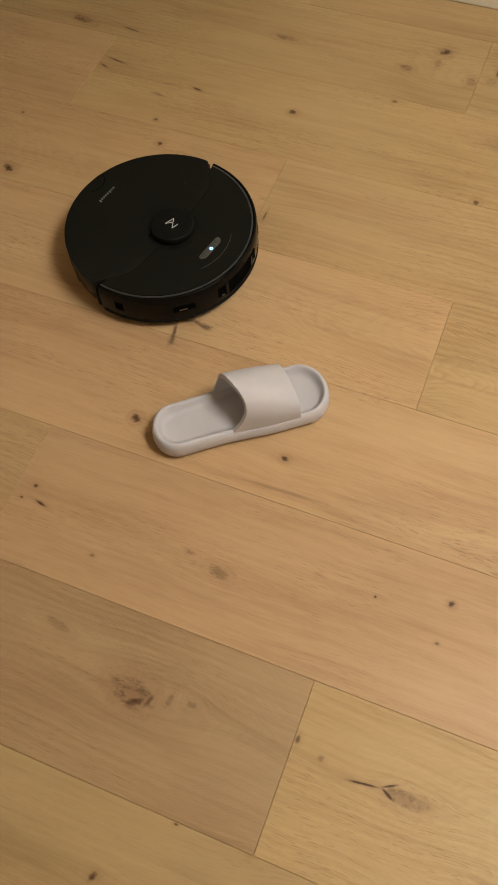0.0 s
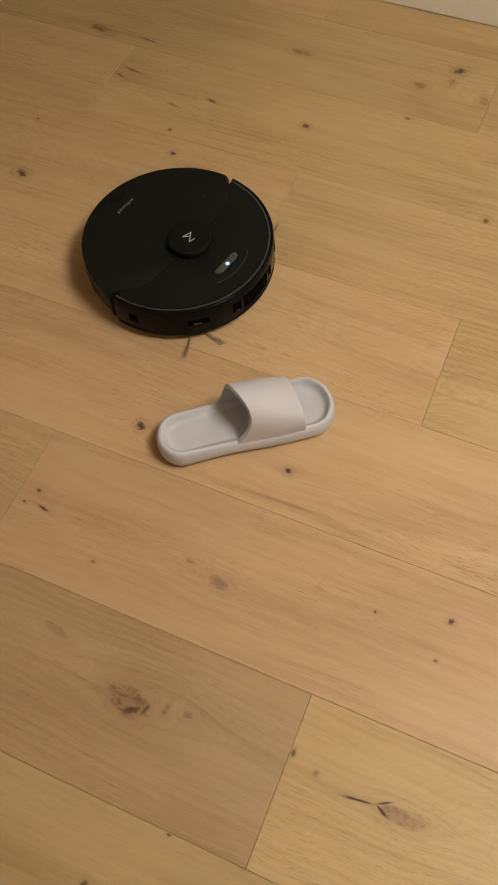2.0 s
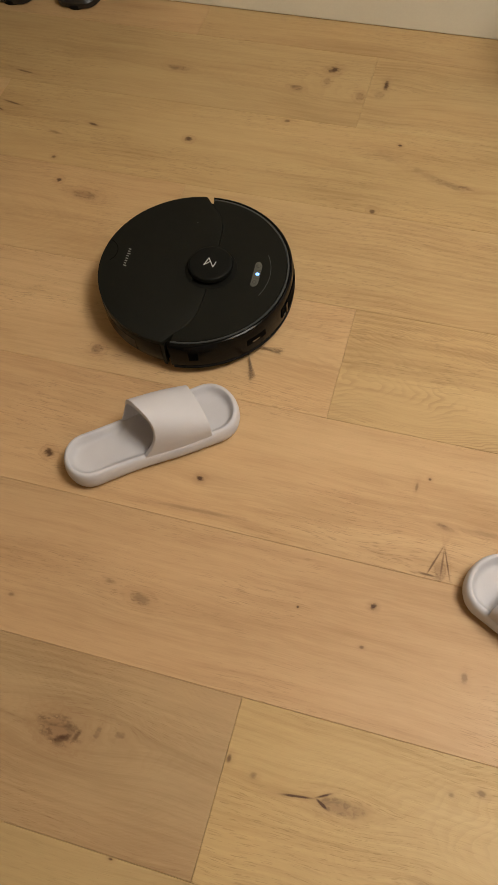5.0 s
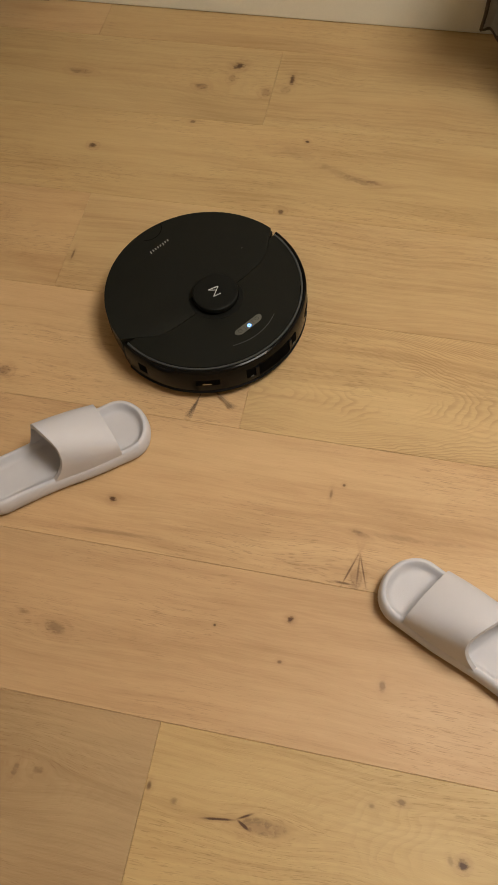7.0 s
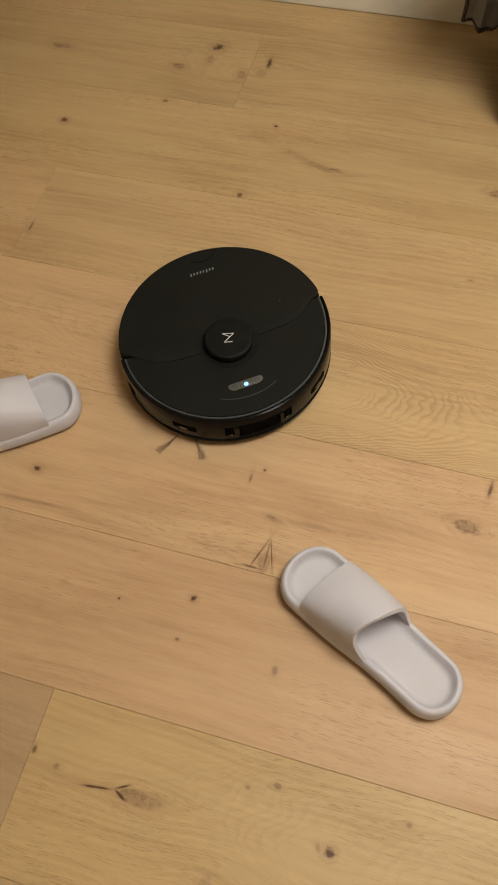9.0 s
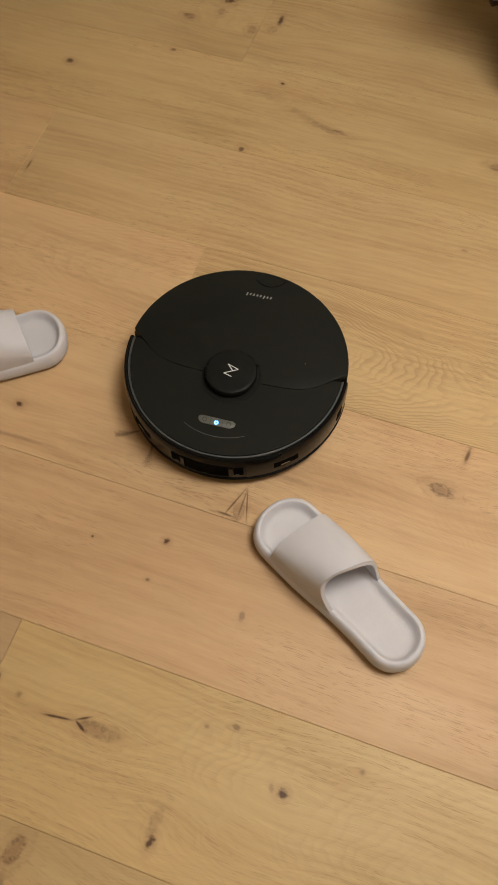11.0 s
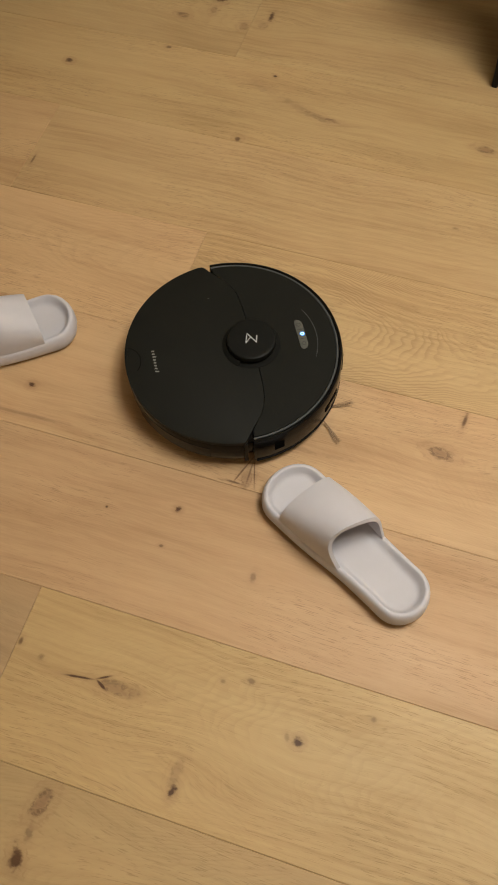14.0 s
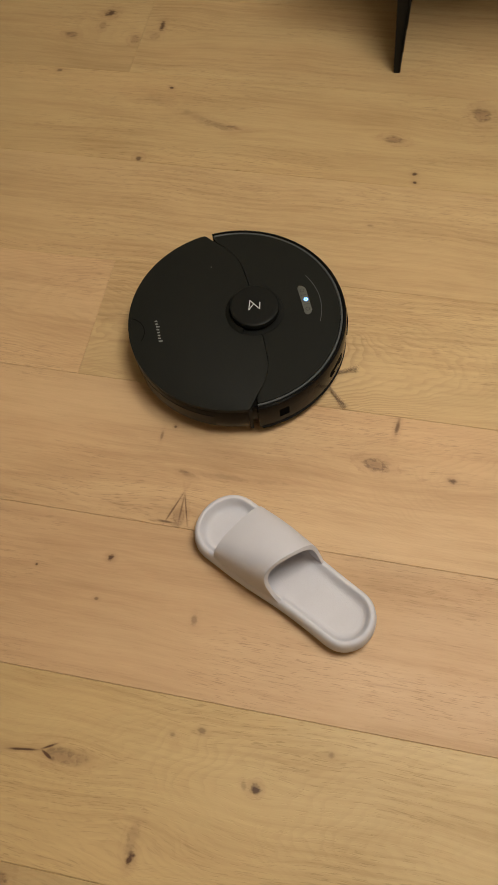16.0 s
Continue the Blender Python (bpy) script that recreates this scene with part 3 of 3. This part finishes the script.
    for grid in (outer, inner):
        for i in range(NS):
            for j in range(NA):
                bm.faces.new((grid[i][j], grid[i + 1][j], grid[i + 1][j + 1], grid[i][j + 1]))
    for i in (0, NS):
        for j in range(NA):
            bm.faces.new((outer[i][j], outer[i][j + 1], inner[i][j + 1], inner[i][j]))
    for j in (0, NA):
        for i in range(NS):
            bm.faces.new((outer[i][j], outer[i + 1][j], inner[i + 1][j], inner[i][j]))
    rims = [e for e in bm.edges if len(e.link_faces) == 2 and e.calc_face_angle(0) > 1.2]
    bmesh.ops.bevel(bm, geom=rims, offset=0.0021, segments=3, affect="EDGES")
    part("strap", bm, M["foam"], ob, "broad grey moulded strap")
    return ob


build_slipper(pose(-0.527, 0.2690, 0, 0, 0, 39.0), False, "pale grey foam slide slipper lying alone on oak planks")
build_slipper(pose(0.3930, 0.1185, 0, 0, 0, 151.0), True, "pale grey foam slide slipper beside a forked floor crack")

# ---- bench by the wall ----
bench = thing("bench", pose(0.297, 1.243, 0), "narrow black wooden bench on slab sides against the wall", "bench")
part("seat_board", box(-0.12, 0.85, -0.02, 0.21, 0.43, 0.46, 0.003), M["black_wood"], bench)


def slab_side(x):
    """A side slab that narrows a little to its foot."""
    bm = bmesh.new()
    prof = [(0.001, 0.0), (0.010, 0.0), (0.0125, 0.006), (0.0125, 0.055), (0.0145, 0.058), (0.0150, 0.105), (0.0170, 0.109), (0.0175, 0.160), (0.0200, 0.164), (0.0230, 0.43), (-0.018, 0.43), (-0.007, 0.16), (-0.001, 0.006)]
    a = [bm.verts.new((x + px, 0.004 + 0.010 * max(0, 1 - pz / 0.03), pz)) for px, pz in prof]
    b = [bm.verts.new((x + px, 0.20, pz)) for px, pz in prof]
    bm.faces.new(a)
    bm.faces.new(list(reversed(b)))
    for i in range(len(prof)):
        j = (i + 1) % len(prof)
        bm.faces.new((a[i], a[j], b[j], b[i]))
    return bm


part("side_slab", slab_side(0.0), M["black_wood"], bench, smooth=False)
part("side_slab", slab_side(0.78), M["black_wood"], bench, smooth=False)


def build_blanket():
    """Folded over the back edge of the bench, it hangs down nearly to the floor."""
    ob = thing("blanket", pose(0, 0, 0), "crumpled grey blanket with dark trim hanging off the bench", "blanket")
    path = [(1.300, 0.4620), (1.380, 0.4620), (1.440, 0.4620), (1.456, 0.4600), (1.4620, 0.448), (1.464, 0.40), (1.466, 0.33), (1.470, 0.26), (1.474, 0.19), (1.478, 0.13), (1.482, 0.085), (1.486, 0.050)]
    NX, X0, X1 = 46, 0.172, 0.470
    bm = bmesh.new()
    rows = []
    for k, (y, z) in enumerate(path):
        row = []
        drop = max(0.0, (0.45 - z) / 0.40)
        for j in range(NX + 1):
            f = j / NX
            wave = 0.013 * math.sin(j * 0.55 + k * 0.12) + 0.006 * math.sin(j * 1.3 + 1.0 + k * 0.25)
            x = X0 + (X1 - X0) * f + 0.016 * (1 - f) * (1 - drop) + 0.004 * drop * math.sin(k * 0.8)
            row.append(bm.verts.new((x, y + drop * wave, z + (0.002 * math.sin(j * 0.9 + k) ** 2 if drop == 0 else 0.006 * drop * math.sin(j * 0.5)))))
        rows.append(row)
    for A, B in zip(rows, rows[1:]):
        for j in range(NX):
            bm.faces.new((A[j], A[j + 1], B[j + 1], B[j]))
    hem = [v.co.copy() for v in rows[-1]]
    side = [r[0].co.copy() for r in rows[5:]]
    bmesh.ops.solidify(bm, geom=list(bm.faces), thickness=-0.003)
    part("cloth", bm, M["cloth"], ob)
    bm = bmesh.new()
    rng = random.Random(4)
    for line in (hem, side):
        prev = None
        for at in line:
            r = 0.0035 + rng.uniform(-0.0012, 0.0022)
            ring = [bm.verts.new((at.x + 0.3 * r * math.sin(q * 1.3), at.y - 0.0015 + r * math.cos(q), at.z + r * math.sin(q))) if line is hem else bm.verts.new((at.x + r * math.cos(q), at.y - 0.0015 + r * math.sin(q), at.z)) for q in (0.0, 1.05, 2.09, 3.14, 4.19, 5.24)]
            if prev:
                for i in range(6):
                    bm.faces.new((prev[i], prev[(i + 1) % 6], ring[(i + 1) % 6], ring[i]))
            prev = ring
    part("trim", bm, M["fringe"], ob, "dark brown edging")
    return ob


build_blanket()

# ---- shoes in the doorway ----


def build_shoe(m, label):
    ob = thing("shoe", m, label, "shoe", "shoes in the doorway")
    bm = bmesh.new()
    N, K = 36, 9

    def ring(scale, z, stretch=0.0):
        pts = []
        for i in range(N):
            a = 2 * math.pi * i / N
            ca, sa = math.cos(a), math.sin(a)
            x = 0.058 * scale * math.copysign(abs(sa) ** 0.5, sa)
            y = 0.14 + 0.14 * scale * -math.copysign(abs(ca) ** 0.5, ca)
            pts.append(bm.verts.new((x, y + stretch * max(0, -ca), z + stretch * 0.0)))
        return pts

    rings = [ring(0.93, 0.0), ring(1.0, 0.004), ring(1.02, 0.018), ring(0.98, 0.024)]
    for k in range(K):
        f = (k + 1) / K
        r = ring(0.98 - 0.25 * f, 0.024 + 0.05 * f)
        for v in r:
            back = (v.co.y) / 0.28
            v.co.z += 0.045 * f * max(0, back - 0.3)
        rings.append(r)
    for A, B in zip(rings, rings[1:]):
        for i in range(N):
            bm.faces.new((A[i], A[(i + 1) % N], B[(i + 1) % N], B[i]))
    bm.faces.new(rings[0])
    bmesh.ops.contextual_create(bm, geom=rings[-1])
    part("upper", bm, M["shoe"], ob)
    bm = lathe([(0.0, 0.0), (0.058, 0.0), (0.059, 0.010), (0.0, 0.010)], 40)
    for v in bm.verts:
        v.co.y = v.co.y * 2.44 + 0.14
    part("outsole", bm, M["rubber"], ob)
    return ob


build_shoe(pose(-1.002, 1.474, 0, 0, 0, 2), "black leather shoe standing in the doorway")
build_shoe(pose(-1.172, 1.462, 0, 0, 0, -4), "black leather shoe standing in the doorway")

# ---- floor ----
floor = structure("floor", box(XW - 0.14, XE + 0.14, YS - 0.14, 2.8, -0.08, -0.012), M["subfloor"], "wide knotty oak floor boards with fine dark joints", "floor")
PW = 0.24


def plank(row, x0, x1, material):
    g, c, d = 0.00004, 0.0007, 0.0115
    y0, y1 = row * PW + g, (row + 1) * PW - g
    x0, x1 = x0 + g, x1 - g
    low = [(x0, y0, -d), (x1, y0, -d), (x1, y1, -d), (x0, y1, -d)]
    mid = [(x, y, -0.0011) for x, y, _ in low]
    top = [(x0 + c, y0 + c, 0), (x1 - c, y0 + c, 0), (x1 - c, y1 - c, 0), (x0 + c, y1 - c, 0)]
    faces = [(3, 2, 1, 0), (8, 9, 10, 11)]
    for b in (0, 4):
        faces += [(b + i, b + (i + 1) % 4, b + 4 + (i + 1) % 4, b + 4 + i) for i in range(4)]
    me = bpy.data.meshes.new("plank")
    me.from_pydata(low + mid + top, [], faces)
    me.materials.append(material)
    ob = new("plank", me)
    ob.parent = floor
    return ob


OAK = [oak("oak_plain"), oak("oak_flamed", 0.97, 0.1, 0.6), oak("oak_dusky", 0.9, 0.25, 0.3)]
# boards under and round the walk, each with its own knots
plank(-3, XW, -0.62, OAK[2])
plank(-3, -0.62, 1.30, oak("oak_a", 0.95, 0.2, 0.3, pink=0.1, arches=[(0.05, -0.60, 1, 16, 0.030, 0.35)]))
plank(-2, XW, -0.95, OAK[0])
plank(-2, -0.95, 1.05, oak("oak_b", 0.90, 0.15, 0.3, [(-0.338, -0.340, 0.008, 0.006, 70, 0.75), (-0.029, -0.272, 0.011, 0.021, -15, 0.70), (-0.030, -0.306, 0.006, 0.018, 8, 0.45), (-0.033, -0.341, 0.009, 0.016, 20, 0.75), (-0.261, -0.243, 0.004, 0.002, 0, 0.7)], pink=0.0, arches=[(0.06, -0.36, -1, 24, 0.022, 0.42)]))
plank(-1, XW, -0.152, oak("oak_c", 0.84, 0.15, 0.5, [(-0.390, -0.109, 0.030, 0.017, -14, 0.70), (-0.381, -0.119, 0.011, 0.0055, 25, 0.78), (-0.362, -0.112, 0.004, 0.011, -20, 0.5), (-0.335, -0.100, 0.0046, 0.014, -12, 0.42), (-0.302, -0.095, 0.009, 0.006, 0, 0.32), (-0.535, -0.06, 0.02, 0.007, -10, 0.3)], pink=0.7, arches=[(-0.30, -0.105, 1, 22, 0.018, 0.32)]))
plank(-1, -0.152, 1.75, oak("oak_d", 1.0, 0.0, 0.6, [(-0.147, -0.083, 0.004, 0.007, 0, 0.6), (-0.109, -0.096, 0.006, 0.005, 0, 0.35), (-0.046, -0.1055, 0.027, 0.0021, 8, 0.9), (-0.012, -0.0955, 0.014, 0.0021, 28, 0.8), (-0.012, -0.1060, 0.012, 0.0024, -28, 0.9), (0.009, -0.104, 0.027, 0.0105, -4, 0.50), (0.034, -0.102, 0.014, 0.007, 0, 0.35), (0.272, -0.096, 0.0072, 0.007, 0, 0.78), (0.257, -0.094, 0.004, 0.007, 20, 0.25), (0.131, -0.206, 0.0058, 0.011, -10, 0.82), (0.128, -0.182, 0.008, 0.020, -8, 0.30), (0.188, -0.037, 0.006, 0.005, 0, 0.38), (0.150, -0.050, 0.005, 0.004, 0, 0.32), (0.364, -0.036, 0.005, 0.005, 0, 0.3)], pink=-0.2, arches=[(0.17, -0.115, -1, 14, 0.022, 0.30)]))
plank(0, XW, -0.708, OAK[1])
plank(0, -0.708, 1.20, oak("oak_e", 1.02, 0.05, 0.1, [(-0.678, 0.131, 0.005, 0.004, 0, 0.7), (-0.656, 0.106, 0.014, 0.003, -12, 0.75), (-0.690, 0.105, 0.004, 0.003, 0, 0.6), (-0.343, 0.100, 0.017, 0.009, -10, 0.45), (-0.396, 0.114, 0.009, 0.005, 0, 0.3), (-0.537, 0.056, 0.006, 0.004, 0, 0.4), (0.0, 0.177, 0.0058, 0.0052, 0, 1.0), (-0.004, 0.113, 0.004, 0.003, 0, 0.5), (-0.108, 0.148, 0.0025, 0.0025, 0, 0.7), (0.145, 0.108, 0.005, 0.009, 0, 0.33)], pink=0.95))
plank(1, XW, -1.25, OAK[0])
plank(1, -1.25, 0.74, oak("oak_f", 1.09, 0.0, 0.2, [(-0.578, 0.303, 0.009, 0.008, 0, 0.75), (-0.315, 0.318, 0.0075, 0.006, 0, 0.85), (0.083, 0.329, 0.014, 0.006, -15, 0.58), (0.140, 0.3335, 0.050, 0.0048, 2, 0.24), (0.207, 0.3360, 0.035, 0.0046, 1, 0.26), (0.0755, 0.270, 0.034, 0.0019, 70.7, 0.58), (0.0945, 0.272, 0.031, 0.0017, 106.9, 0.58), (0.0875, 0.272, 0.028, 0.0020, 91, 0.45), (0.086, 0.258, 0.009, 0.018, 0, 0.44), (0.068, 0.2465, 0.018, 0.0025, 0, 0.6), (0.028, 0.388, 0.003, 0.010, 0, 0.38), (0.046, 0.407, 0.003, 0.003, 0, 0.6), (-0.30, 0.262, 0.09, 0.004, 2, 0.25), (0.394, 0.462, 0.004, 0.018, -6, 0.62), (0.369, 0.391, 0.022, 0.010, -8, 0.66), (0.485, 0.382, 0.008, 0.005, 0, 0.65)], pink=0.85, arches=[(0.42, 0.39, -1, 22, 0.020, 0.25)]))
plank(1, 0.74, XE, OAK[1])
plank(2, XW, -0.141, oak("oak_g", 1.13, 0.0, 0.4, [(-0.575, 0.526, 0.011, 0.010, 0, 0.62)], pink=0.75, arches=[(-0.282, 0.624, -1, 34, 0.036, 0.36)]))
plank(2, -0.141, 1.70, oak("oak_h", 1.04, 0.1, 0.7, [(0.62, 0.60, 0.012, 0.008, 0, 0.4)], pink=0.2, arches=[(0.250, 0.582, 1, 24, 0.022, 1.15)]))
plank(3, XW, -0.547, oak("oak_i", 1.06, 0.0, 0.2, [(-0.812, 0.915, 0.007, 0.007, 0, 0.7), (-0.742, 0.885, 0.030, 0.011, -8, 0.52), (-1.080, 0.749, 0.014, 0.010, 0, 0.8), (-1.132, 0.905, 0.005, 0.004, 0, 0.5)], pink=0.45, arches=[(-0.80, 0.80, 1, 18, 0.028, 0.22)]))
plank(3, -0.547, 1.35, oak("oak_j", 1.01, 0.0, 0.6, [(0.30, 0.86, 0.008, 0.004, 0, 0.3), (-0.535, 0.80, 0.003, 0.016, 0, 0.5)], pink=0.3, arches=[(0.26, 0.86, 1, 30, 0.05, 0.22)]))
plank(4, XW, -1.049, OAK[0])
plank(4, -1.049, 0.95, oak("oak_k", 1.0, 0.0, 0.3, [(-1.011, 1.122, 0.030, 0.0032, -12, 0.6), (-1.031, 1.097, 0.013, 0.0030, -20, 0.6), (-0.878, 1.051, 0.020, 0.004, -12, 0.3), (-1.062, 1.008, 0.012, 0.015, 0, 0.28), (-0.804, 1.092, 0.014, 0.004, -14, 0.65), (-0.850, 0.977, 0.006, 0.005, 0, 0.6), (-0.583, 1.090, 0.009, 0.007, 0, 0.7), (-0.392, 1.190, 0.007, 0.005, 0, 0.5), (-0.162, 0.967, 0.008, 0.008, 0, 0.62), (-0.143, 1.165, 0.005, 0.0045, 0, 0.85), (-0.160, 1.128, 0.050, 0.018, -20, 0.16), (-0.070, 1.088, 0.060, 0.010, -22, 0.24), (-0.025, 1.073, 0.030, 0.008, -16, 0.38), (0.008, 1.069, 0.022, 0.0058, -10, 0.62), (0.477, 1.160, 0.016, 0.020, 20, 0.6), (0.320, 1.075, 0.020, 0.009, -5, 0.65), (0.366, 0.992, 0.005, 0.005, 0, 0.8), (0.368, 0.972, 0.005, 0.004, 0, 0.8)], pink=0.0, arches=[(-1.02, 1.07, -1, 30, 0.016, 0.30)]))
plank(4, 0.95, XE, OAK[2])
plank(5, XW, -0.243, oak("oak_l", 0.95, 0.1, 0.4, [(-1.150, 1.229, 0.024, 0.010, -10, 0.72), (-0.680, 1.314, 0.024, 0.009, -5, 0.5), (-0.331, 1.376, 0.014, 0.011, 30, 0.85), (-0.400, 1.300, 0.013, 0.008, 0, 0.6), (-0.338, 1.337, 0.008, 0.014, 0, 0.42), (-1.028, 1.230, 0.028, 0.0034, -8, 0.55), (-0.256, 1.299, 0.010, 0.013, 0, 0.5)], pink=0.0, arches=[(-0.40, 1.33, -1, 24, 0.03, 0.28)]))
plank(5, -0.243, 1.72, oak("oak_m", 0.97, 0.1, 0.6, [(-0.207, 1.348, 0.006, 0.017, 0, 0.75), (-0.215, 1.315, 0.012, 0.012, 0, 0.3)], pink=0.0))
plank(6, XW, -0.675, OAK[0])
plank(6, -0.675, 1.30, oak("oak_n", 0.97, 0.1, 0.4, pink=0.1))
plank(6, 1.30, XE, OAK[2])
plank(-3, 1.30, XE, OAK[0])
plank(-2, 1.05, XE, OAK[1])
plank(-1, 1.75, XE, OAK[2])
plank(0, 1.20, XE, OAK[0])
plank(2, 1.70, XE, OAK[0])
plank(3, 1.35, XE, OAK[2])
plank(5, 1.72, XE, OAK[1])
rng = random.Random(11)
for row in range(-13, -3):
    cut = rng.uniform(-1.0, 1.2)
    plank(row, XW, cut, OAK[rng.randrange(3)])
    plank(row, cut, XE, OAK[rng.randrange(3)])
for row in range(7, 12):
    plank(row, XW, rng.uniform(-0.5, -0.2), OAK[rng.randrange(3)])


# ---- what moves ----
def motions():
    heading = [(0, -0.680, 0.651, -12.8), (0.5, -0.709, 0.657, -12.5), (1, -0.732, 0.663, -12.4), (1.5, -0.706, 0.656, -12.5), (2, -0.665, 0.647, -13.2), (2.5, -0.631, 0.639, -12.2), (3, -0.605, 0.630, 10.3), (3.2, -0.597, 0.633, 20.5)]
    heading += [(3.7, -0.558, 0.648, 14.0), (4.5, -0.488, 0.670, 2.0), (5.3, -0.413, 0.689, 10.0), (5.5, -0.410, 0.692, 24.9), (6, -0.361, 0.719, 12.1), (6.5, -0.301, 0.724, -11.8), (7, -0.244, 0.700, -35.9), (7.5, -0.217, 0.684, -6.7), (8, -0.163, 0.677, -22.4), (8.5, -0.110, 0.643, -47.9)]
    heading += [(8.7, -0.095, 0.626, -56.4), (9.4, -0.052, 0.572, -52.0), (10.1, -0.016, 0.520, -64.0), (10.8, 0.008, 0.480, -80.3), (11, 0.011, 0.465, -85.7), (11.5, 0.011, 0.440, -81.8), (12, 0.008, 0.439, -58.0), (12.5, 0.006, 0.440, -37.1), (13, 0.005, 0.440, -14.7), (13.5, 0.004, 0.438, 7.5)]
    heading += [(14, 0.007, 0.437, 30.2), (14.5, 0.009, 0.442, 53.4), (15, 0.034, 0.487, 64.2), (15.5, 0.066, 0.544, 45.2), (16, 0.117, 0.579, 23.7)]
    walk(robot, [(t, pose(x, y, 0, 0, 0, a)) for t, x, y, a in heading])
    spin = [(k * 0.2, pose(0.112, -0.104, 0, 0, 0, 80 - k * 72.0)) for k in range(81)]
    walk(side_brush, spin)


motions()
